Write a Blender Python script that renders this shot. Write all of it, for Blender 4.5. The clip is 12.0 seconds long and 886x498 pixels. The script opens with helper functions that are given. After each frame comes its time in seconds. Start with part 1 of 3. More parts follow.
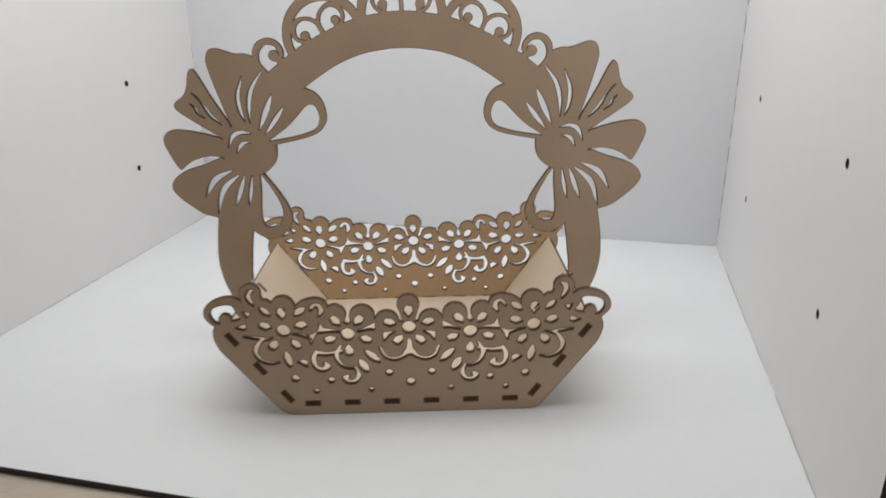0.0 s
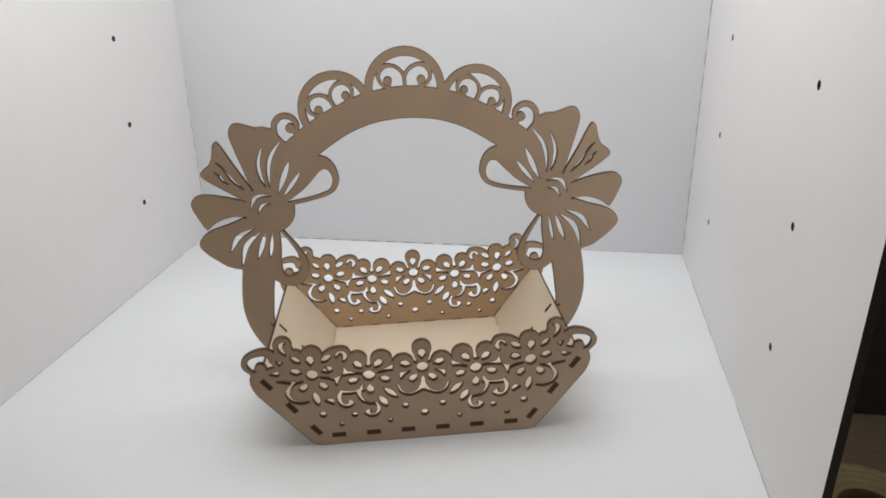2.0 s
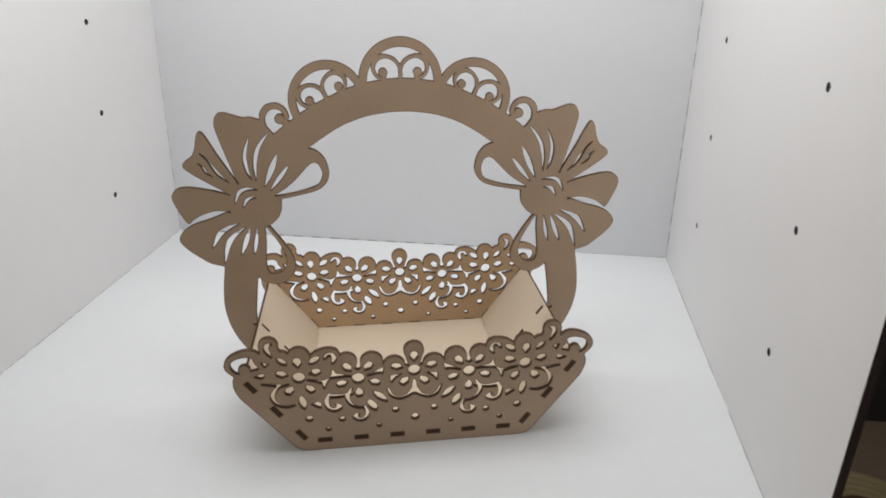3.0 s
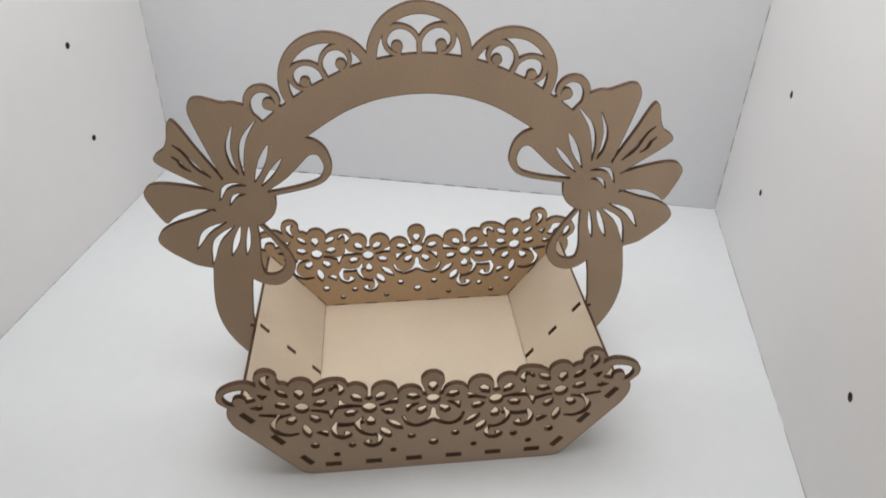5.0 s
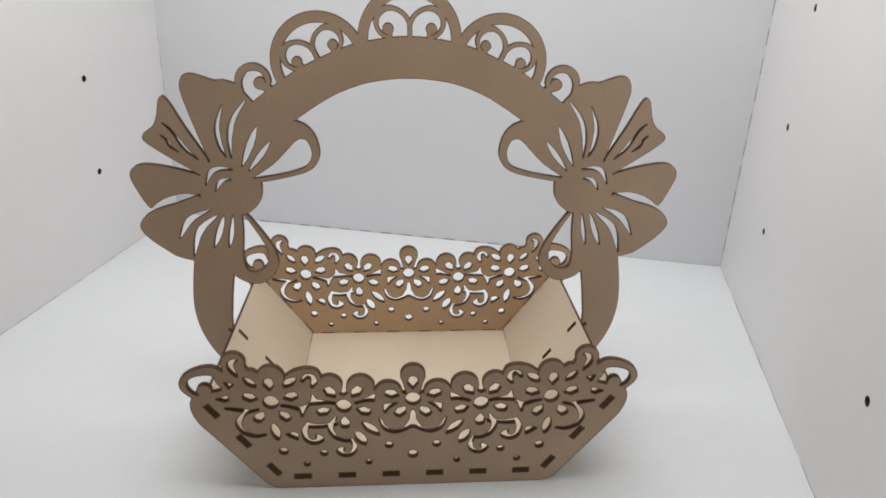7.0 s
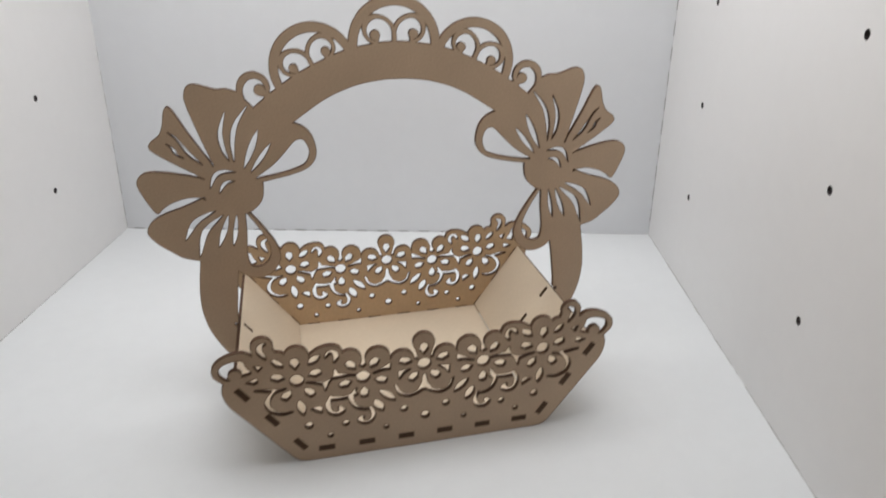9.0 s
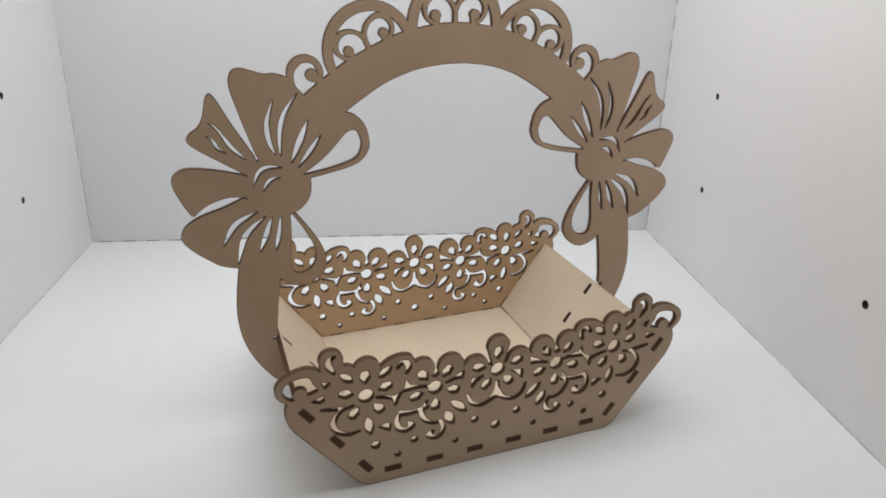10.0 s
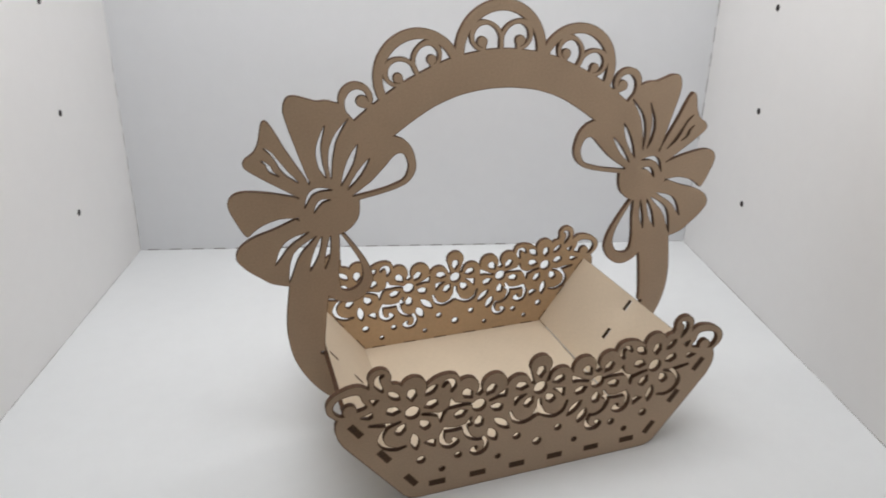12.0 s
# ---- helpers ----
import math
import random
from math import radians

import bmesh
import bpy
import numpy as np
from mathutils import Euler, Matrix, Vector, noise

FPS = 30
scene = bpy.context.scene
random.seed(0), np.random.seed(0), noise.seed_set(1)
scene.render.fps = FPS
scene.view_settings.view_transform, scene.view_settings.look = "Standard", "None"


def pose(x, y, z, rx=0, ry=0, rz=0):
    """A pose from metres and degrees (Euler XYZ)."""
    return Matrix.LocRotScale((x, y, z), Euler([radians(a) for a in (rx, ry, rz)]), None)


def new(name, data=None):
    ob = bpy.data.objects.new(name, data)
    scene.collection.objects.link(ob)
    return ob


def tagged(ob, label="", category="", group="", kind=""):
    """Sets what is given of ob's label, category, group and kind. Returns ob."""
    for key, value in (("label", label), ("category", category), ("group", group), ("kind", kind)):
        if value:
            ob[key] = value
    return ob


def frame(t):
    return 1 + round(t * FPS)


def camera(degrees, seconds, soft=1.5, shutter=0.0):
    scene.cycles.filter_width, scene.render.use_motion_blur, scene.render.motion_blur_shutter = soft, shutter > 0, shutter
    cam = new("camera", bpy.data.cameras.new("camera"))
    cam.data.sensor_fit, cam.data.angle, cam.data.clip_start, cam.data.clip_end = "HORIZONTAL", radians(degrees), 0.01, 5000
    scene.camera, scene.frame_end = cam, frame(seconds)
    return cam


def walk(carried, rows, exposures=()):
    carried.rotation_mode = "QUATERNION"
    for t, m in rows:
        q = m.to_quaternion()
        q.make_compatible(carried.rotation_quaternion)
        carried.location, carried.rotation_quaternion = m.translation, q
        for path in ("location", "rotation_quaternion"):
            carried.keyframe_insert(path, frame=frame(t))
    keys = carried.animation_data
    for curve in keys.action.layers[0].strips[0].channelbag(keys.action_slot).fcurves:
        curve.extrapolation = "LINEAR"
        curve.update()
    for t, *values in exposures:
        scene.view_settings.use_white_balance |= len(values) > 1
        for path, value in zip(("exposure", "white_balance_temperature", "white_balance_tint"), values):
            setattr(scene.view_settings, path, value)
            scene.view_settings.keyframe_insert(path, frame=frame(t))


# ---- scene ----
cam = camera(66.48, 12.0, soft=1.8, shutter=0.5)
PATH = [
    (0.0, 0.0138, -0.3916, 0.2193, 69.30, 1.03, -1.32),
    (0.1, 0.0121, -0.3958, 0.2204, 69.12, 1.86, -1.52),
    (0.2, 0.0106, -0.3937, 0.2208, 69.54, 1.66, -1.81),
    (0.3, 0.0103, -0.3905, 0.2208, 70.03, 1.22, -2.21),
    (0.4, 0.0089, -0.3869, 0.2209, 70.39, 1.42, -2.24),
    (0.5, 0.0094, -0.3833, 0.2209, 71.77, 0.92, -2.07),
    (0.7, 0.0102, -0.3873, 0.2242, 70.97, 1.20, -1.82),
    (1.0, 0.0087, -0.3942, 0.2296, 71.75, 0.92, -1.99),
    (1.2, 0.0082, -0.4109, 0.2443, 68.44, 1.15, -1.72),
    (1.3, 0.0077, -0.4137, 0.2508, 68.76, 0.82, -2.23),
    (1.5, 0.0047, -0.4155, 0.2638, 67.25, 1.90, -2.85),
    (1.7, 0.0004, -0.4178, 0.2781, 66.90, 2.22, -3.83),
    (1.8, -0.0013, -0.4172, 0.2851, 66.64, 2.32, -4.24),
    (2.0, -0.0083, -0.4185, 0.2837, 66.44, 1.93, -4.68),
    (2.2, -0.0090, -0.4204, 0.2834, 66.30, 1.63, -4.20),
    (2.5, -0.0099, -0.4157, 0.2804, 67.03, 1.14, -5.04),
    (2.8, -0.0179, -0.4127, 0.2803, 66.29, 0.50, -6.37),
    (3.0, -0.0242, -0.4046, 0.2775, 66.46, -0.03, -6.97),
    (3.2, -0.0286, -0.4006, 0.2801, 66.35, -0.37, -6.63),
    (4.8, -0.0204, -0.3100, 0.3128, 54.68, 0.02, -5.74),
    (5.0, -0.0187, -0.3075, 0.3164, 54.89, -0.16, -5.47),
    (5.2, -0.0155, -0.3048, 0.3167, 55.72, -0.11, -5.18),
    (5.5, -0.0100, -0.2970, 0.3158, 55.29, -0.68, -4.33),
    (5.8, -0.0060, -0.2954, 0.3141, 54.79, -0.41, -4.43),
    (6.0, -0.0021, -0.2912, 0.3086, 54.79, -0.65, -4.42),
    (6.1, -0.0046, -0.2946, 0.3028, 56.67, -0.45, -4.74),
    (6.2, -0.0039, -0.2985, 0.2996, 58.46, -0.37, -4.50),
    (6.3, -0.0046, -0.3013, 0.2925, 60.90, -0.54, -3.92),
    (6.4, -0.0050, -0.3118, 0.2867, 64.29, -0.15, -3.74),
    (6.5, -0.0050, -0.3153, 0.2780, 65.79, 0.18, -3.58),
    (6.6, -0.0051, -0.3226, 0.2737, 65.15, -0.12, -3.49),
    (6.8, -0.0038, -0.3278, 0.2622, 64.70, -0.87, -3.49),
    (7.0, -0.0055, -0.3327, 0.2513, 65.66, -1.02, -3.53),
    (7.2, -0.0042, -0.3371, 0.2515, 65.79, -0.61, -3.26),
    (8.8, -0.0351, -0.3695, 0.2578, 66.36, -0.76, -9.59),
    (8.9, -0.0466, -0.3720, 0.2586, 66.36, -0.08, -11.45),
    (9.0, -0.0576, -0.3678, 0.2562, 65.93, 0.30, -12.92),
    (9.1, -0.0692, -0.3679, 0.2549, 65.55, -0.03, -13.95),
    (9.2, -0.0812, -0.3667, 0.2538, 65.69, -0.02, -15.28),
    (9.3, -0.0951, -0.3630, 0.2533, 65.84, 0.66, -16.62),
    (9.4, -0.1041, -0.3535, 0.2519, 65.59, 0.84, -16.78),
    (9.5, -0.1096, -0.3455, 0.2488, 65.90, 0.19, -16.64),
    (9.7, -0.1160, -0.3388, 0.2484, 65.78, 0.16, -17.36),
    (9.8, -0.1196, -0.3332, 0.2444, 66.41, -0.11, -18.95),
    (10.0, -0.1253, -0.3252, 0.2393, 66.80, -0.55, -20.09),
    (10.2, -0.1275, -0.3232, 0.2440, 66.64, -0.43, -20.04),
    (10.3, -0.1280, -0.3220, 0.2429, 66.87, -0.57, -20.08),
    (10.5, -0.1322, -0.3190, 0.2399, 67.22, -0.88, -20.08),
    (10.7, -0.1341, -0.3200, 0.2431, 66.52, -0.82, -19.99),
    (11.0, -0.1372, -0.3192, 0.2413, 66.96, -0.78, -19.90),
    (11.2, -0.1382, -0.3188, 0.2458, 66.39, -0.67, -19.96),
    (11.5, -0.1402, -0.3181, 0.2441, 66.73, -0.93, -19.87),
    (11.7, -0.1373, -0.3207, 0.2500, 66.66, -0.41, -19.46),
    (11.8, -0.1370, -0.3232, 0.2528, 66.62, -0.09, -19.25),
    (11.9, -0.1339, -0.3251, 0.2553, 66.37, -0.07, -18.50),
    (12.0, -0.1342, -0.3254, 0.2530, 66.61, 0.03, -17.72),
]
walk(cam, [(t, pose(*p)) for t, *p in PATH])

# ---- light: an LED panel added unseen overhead, a strip inferred along the roof's front edge, a dim world glow for the room ----
world = bpy.data.worlds.new("room_dusk")
scene.world = world
world.use_nodes = True
world.node_tree.nodes["Background"].inputs["Color"].default_value = (1.10, 0.98, 0.84, 1)
world.node_tree.nodes["Background"].inputs["Strength"].default_value = 0.120
scene.view_settings.exposure = -0.07
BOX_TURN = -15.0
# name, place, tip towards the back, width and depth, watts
LAMPS = (("unseen_ceiling_lamp", (-0.020, 0.012, 0.515), 0.0, (0.47, 0.28), 0.196),
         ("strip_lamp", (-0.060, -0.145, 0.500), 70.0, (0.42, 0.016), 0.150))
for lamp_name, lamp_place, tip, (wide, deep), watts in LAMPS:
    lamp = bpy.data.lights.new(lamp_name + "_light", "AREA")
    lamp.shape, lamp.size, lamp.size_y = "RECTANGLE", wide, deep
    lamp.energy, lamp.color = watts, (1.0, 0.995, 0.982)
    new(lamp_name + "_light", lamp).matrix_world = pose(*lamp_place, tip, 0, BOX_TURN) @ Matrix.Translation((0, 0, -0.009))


# ---- materials ----
def shader(name, rough=0.6, spec=0.5, metal=0.0):
    m = bpy.data.materials.new(name)
    m.use_nodes = True
    nt = m.node_tree
    b = nt.nodes["Principled BSDF"]
    b.inputs["Roughness"].default_value = rough
    b.inputs["Specular IOR Level"].default_value = spec
    b.inputs["Metallic"].default_value = metal
    return m, nt, b


def node(nt, kind, **values):
    n = nt.nodes.new(kind)
    for k, v in values.items():
        n.inputs[k].default_value = v
    return n


def grain(name, dark, light, rough, fine, coarse, bump=0.0002, stretch=(1, 1, 1), spec=0.4, spread=(0.3, 0.7), blotch=0.12):
    """Two scales of noise between two colours, a fine relief, and roughness that varies with it."""
    m, nt, b = shader(name, rough, spec)
    tex = nt.nodes.new("ShaderNodeTexCoord")
    mp = nt.nodes.new("ShaderNodeMapping")
    mp.inputs["Scale"].default_value = stretch
    nt.links.new(tex.outputs["Object"], mp.inputs["Vector"])
    n1 = node(nt, "ShaderNodeTexNoise", Scale=fine, Detail=6.0, Roughness=0.65)
    n2 = node(nt, "ShaderNodeTexNoise", Scale=coarse, Detail=3.0, Roughness=0.5)
    nt.links.new(mp.outputs["Vector"], n1.inputs["Vector"])
    nt.links.new(tex.outputs["Object"], n2.inputs["Vector"])
    ramp = nt.nodes.new("ShaderNodeValToRGB")
    ramp.color_ramp.elements[0].position, ramp.color_ramp.elements[1].position = spread
    ramp.color_ramp.elements[0].color = (*dark, 1)
    ramp.color_ramp.elements[1].color = (*light, 1)
    nt.links.new(n1.outputs["Fac"], ramp.inputs["Fac"])
    hsv = nt.nodes.new("ShaderNodeHueSaturation")
    span = nt.nodes.new("ShaderNodeMapRange")
    span.inputs["From Min"].default_value, span.inputs["From Max"].default_value = 0.3, 0.7
    span.inputs["To Min"].default_value, span.inputs["To Max"].default_value = 1 - blotch, 1 + blotch
    nt.links.new(n2.outputs["Fac"], span.inputs["Value"])
    nt.links.new(span.outputs["Result"], hsv.inputs["Value"])
    nt.links.new(ramp.outputs["Color"], hsv.inputs["Color"])
    nt.links.new(hsv.outputs["Color"], b.inputs["Base Color"])
    rr = nt.nodes.new("ShaderNodeMapRange")
    rr.inputs["To Min"].default_value, rr.inputs["To Max"].default_value = rough - 0.1, rough + 0.1
    nt.links.new(n2.outputs["Fac"], rr.inputs["Value"])
    nt.links.new(rr.outputs["Result"], b.inputs["Roughness"])
    bp = nt.nodes.new("ShaderNodeBump")
    bp.inputs["Strength"].default_value, bp.inputs["Distance"].default_value = 0.6, bump
    nt.links.new(n1.outputs["Fac"], bp.inputs["Height"])
    nt.links.new(bp.outputs["Normal"], b.inputs["Normal"])
    return m


MDF = grain("mdf_brown", (0.482, 0.355, 0.247), (0.570, 0.422, 0.296), 0.62, 900, 22, 0.00006, blotch=0.07)
MDF_PALE = grain("mdf_pale", (0.595, 0.492, 0.370), (0.662, 0.553, 0.420), 0.6, 260, 14, 0.00006, (1, 6, 6), blotch=0.06)
# brown board lightened on inner faces: the basket's bounced light put into colour
MDF_INNER_LIT = grain("mdf_inner_face_lit", (0.53, 0.383, 0.242), (0.60, 0.438, 0.280), 0.6, 500, 18, 0.00006, blotch=0.06)
BURNT = grain("burnt_edge", (0.055, 0.025, 0.012), (0.118, 0.056, 0.028), 0.8, 700, 60, 0.00015, (1, 1, 0.3))
SINGED = grain("singed_face", (0.135, 0.080, 0.046), (0.25, 0.155, 0.092), 0.7, 400, 60, 0.00006)
SCORCH = grain("scorched_tenon_end", (0.052, 0.027, 0.014), (0.115, 0.062, 0.033), 0.8, 900, 90, 0.0002)
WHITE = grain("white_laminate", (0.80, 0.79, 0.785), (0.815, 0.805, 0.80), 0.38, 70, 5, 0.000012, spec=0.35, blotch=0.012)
# same laminate, with the back board's dimmer, cooler light put into the colour
WHITE_BACK_DIM = grain("white_laminate_back_dim", (0.690, 0.702, 0.724), (0.706, 0.718, 0.740), 0.40, 70, 5, 0.000012, spec=0.35, blotch=0.012)
WHITE_FLOOR = grain("white_floor_laminate", (0.778, 0.793, 0.804), (0.796, 0.812, 0.823), 0.36, 70, 5, 0.000015, spec=0.35, blotch=0.014)
JOINT = grain("board_joint", (0.24, 0.23, 0.22), (0.42, 0.40, 0.385), 0.8, 160, 25)
SEAM = grain("scorched_seam", (0.10, 0.09, 0.085), (0.19, 0.17, 0.16), 0.8, 200, 20)
BOARD_EDGE = grain("dark_board_edge", (0.032, 0.025, 0.027), (0.060, 0.048, 0.050), 0.7, 500, 30)
TABLE = grain("beige_table_top", (0.48, 0.41, 0.33), (0.58, 0.50, 0.405), 0.5, 60, 4, 0.0001, (1, 8, 1), blotch=0.08)
BLACK = grain("plain_black", (0.045, 0.044, 0.056), (0.060, 0.058, 0.072), 0.5, 80, 5)
TAPE = grain("amber_tape", (0.78, 0.70, 0.40), (0.86, 0.79, 0.50), 0.35, 300, 20, 0.0001, (1, 1, 12), spec=0.6)
CARD = grain("brown_card", (0.20, 0.13, 0.08), (0.26, 0.18, 0.11), 0.8, 200, 20)
LED_MAT, _nt, _b = shader("led_diffuser", 0.5)
_b.inputs["Emission Color"].default_value = (0.99, 0.995, 1.0, 1)
_b.inputs["Emission Strength"].default_value = 3.0
ALU = grain("brushed_aluminium", (0.5, 0.5, 0.5), (0.6, 0.6, 0.6), 0.35, 200, 10, 0.0001, (1, 20, 1))


# ---- flat laser-cut shapes, in millimetres: distances below zero lie inside ----
STEP = 0.25


class Sheet:
    """A grid of distances to a drawing, on which material is added and cut."""

    def __init__(self, x0, z0, x1, z1):
        self.xs, self.zs = np.arange(x0, x1 + STEP / 2, STEP), np.arange(z0, z1 + STEP / 2, STEP)
        self.d = np.full((len(self.xs), len(self.zs)), 3.0)
        self.kerf, self.shift, self.spread = 0.0, np.zeros(2), np.ones(2)

    def window(self, pts, margin=2.5):
        p = np.asarray(pts, float)
        i0, i1 = np.searchsorted(self.xs, [p[:, 0].min() - margin, p[:, 0].max() + margin])
        j0, j1 = np.searchsorted(self.zs, [p[:, 1].min() - margin, p[:, 1].max() + margin])
        return slice(i0, i1), slice(j0, j1)

    def put(self, w, d, cut):
        self.d[w] = np.maximum(self.d[w], self.kerf - d) if cut else np.minimum(self.d[w], d)

    def poly(self, pts, cut=False):
        p = np.asarray(pts, float) * self.spread + self.shift
        w = self.window(p)
        X, Z = np.meshgrid(self.xs[w[0]], self.zs[w[1]], indexing="ij")
        best, inside = np.full(X.shape, 1e9), np.zeros(X.shape, bool)
        for a, b in zip(p, np.roll(p, -1, 0)):
            e = b - a
            k = np.clip(((X - a[0]) * e[0] + (Z - a[1]) * e[1]) / max(e @ e, 1e-12), 0, 1)
            best = np.minimum(best, np.hypot(X - a[0] - k * e[0], Z - a[1] - k * e[1]))
            if a[1] != b[1]:
                hit = ((a[1] > Z) != (b[1] > Z)) & (X < e[0] * (Z - a[1]) / e[1] + a[0])
                inside ^= hit
        self.put(w, np.where(inside, -best, best), cut)

    def shape(self, curve, back=(), cut=False):
        """A smooth line through curve, closed by straight lines through back."""
        self.poly(np.vstack([spline(curve), np.asarray(back, float).reshape(-1, 2)]), cut)

    def blob(self, pts, cut=False):
        self.poly(spline(pts, True), cut)

    def disc(self, x, z, r, cut=False):
        x, z = x * self.spread[0] + self.shift[0], z + self.shift[1]
        w = self.window([(x - r, z - r), (x + r, z + r)])
        X, Z = np.meshgrid(self.xs[w[0]], self.zs[w[1]], indexing="ij")
        self.put(w, np.hypot(X - x, Z - z) - r, cut)

    def stroke(self, pts, widths, cut=False):
        """A smooth line whose width runs through widths from end to end."""
        p = spline(pts) * self.spread + self.shift
        r = np.interp(np.linspace(0, 1, len(p)), np.linspace(0, 1, len(widths)), widths) / 2
        w = self.window(p, 2.5 + r.max())
        X, Z = np.meshgrid(self.xs[w[0]], self.zs[w[1]], indexing="ij")
        best = np.full(X.shape, 1e9)
        for a, b, ra, rb in zip(p, p[1:], r, r[1:]):
            e = b - a
            k = np.clip(((X - a[0]) * e[0] + (Z - a[1]) * e[1]) / max(e @ e, 1e-12), 0, 1)
            best = np.minimum(best, np.hypot(X - a[0] - k * e[0], Z - a[1] - k * e[1]) - (ra + k * (rb - ra)))
        self.put(w, best, cut)

    def slit(self, pts, width, cut=True):
        self.stroke(pts, (0.3, 0.75 * width, width, 0.75 * width, 0.3), cut)

    def slot(self, x, z, length, height, angle=0.0):
        c, s = math.cos(radians(angle)), math.sin(radians(angle))
        self.poly([(x + c * a - s * b, z + s * a + c * b) for a, b in
                   ((-length / 2, -height / 2), (length / 2, -height / 2), (length / 2, height / 2), (-length / 2, height / 2))], True)

    def mirrored(self):
        """The drawing with its twin on the far side of x = 0 (the last column)."""
        self.d = np.vstack([self.d, self.d[-2::-1]])
        self.xs = np.concatenate([self.xs, -self.xs[-2::-1]])
        return self


def spline(pts, closed=False, n=7):
    p = np.asarray(pts, float)
    if len(p) < 3:
        return np.array([p[0] + (p[-1] - p[0]) * k / 8 for k in range(9)])
    q = np.vstack([p[-1], p, p[0], p[1]]) if closed else np.vstack([2 * p[0] - p[1], p, 2 * p[-1] - p[-2]])
    out = []
    for a, b, c, d in zip(q, q[1:], q[2:], q[3:]):
        for k in range(n):
            u = k / n
            out.append(0.5 * (2 * b + (c - a) * u + (2 * a - 5 * b + 4 * c - d) * u * u + (3 * b - a - 3 * c + d) * u ** 3))
    if not closed:
        out.append(p[-1])
    return np.array(out)


def outlines(sheet, level=0.0):
    """The closed lines at one distance."""
    D, xs, zs = sheet.d - level, sheet.xs, sheet.zs
    D = np.where(np.abs(D) < 1e-6, 1e-6, D)
    inn = D < 0
    code = inn[:-1, :-1] * 1 + inn[1:, :-1] * 2 + inn[1:, 1:] * 4 + inn[:-1, 1:] * 8
    table = {1: [(3, 0)], 2: [(0, 1)], 3: [(3, 1)], 4: [(1, 2)], 5: [(3, 2), (1, 0)], 6: [(0, 2)], 7: [(3, 2)],
             8: [(2, 3)], 9: [(2, 0)], 10: [(0, 3), (2, 1)], 11: [(2, 1)], 12: [(1, 3)], 13: [(1, 0)], 14: [(0, 3)]}
    ends, follow = {}, {}
    for i, j in np.argwhere((code > 0) & (code < 15)):
        i, j = int(i), int(j)
        edge = ((0, i, j), (1, i + 1, j), (0, i, j + 1), (1, i, j))
        for a, b in table[int(code[i, j])]:
            follow[edge[a]] = edge[b]
    def place(e):
        k, i, j = e
        a, b = (D[i, j], D[i + 1, j]) if k == 0 else (D[i, j], D[i, j + 1])
        f = a / (a - b)
        return (xs[i] + f * STEP, zs[j]) if k == 0 else (xs[i], zs[j] + f * STEP)
    loops = []
    while follow:
        e, nxt = follow.popitem()
        loop = [e]
        while nxt in follow:
            loop.append(nxt)
            nxt = follow.pop(nxt)
        if nxt == e and len(loop) > 5:
            loops.append(thin(np.array([place(q) for q in loop])))
    return [l for l in loops if len(l) > 3]


def thin(p, tol=0.03):
    """Drops points that lie on the line between their neighbours."""
    far = int(np.argmax(np.hypot(*(p - p[0]).T)))
    keep = np.zeros(len(p) + 1, bool)
    q = np.vstack([p, p[:1]])
    keep[[0, far, len(p)]] = True
    todo = [(0, far), (far, len(p))]
    while todo:
        a, b = todo.pop()
        if b - a < 2:
            continue
        e = q[b] - q[a]
        off = np.abs(e[0] * (q[a + 1:b, 1] - q[a, 1]) - e[1] * (q[a + 1:b, 0] - q[a, 0])) / max(np.hypot(*e), 1e-9)
        m = int(np.argmax(off))
        if off[m] > tol:
            keep[a + 1 + m] = True
            todo += [(a, a + 1 + m), (a + 1 + m, b)]
    return p[keep[:-1]]


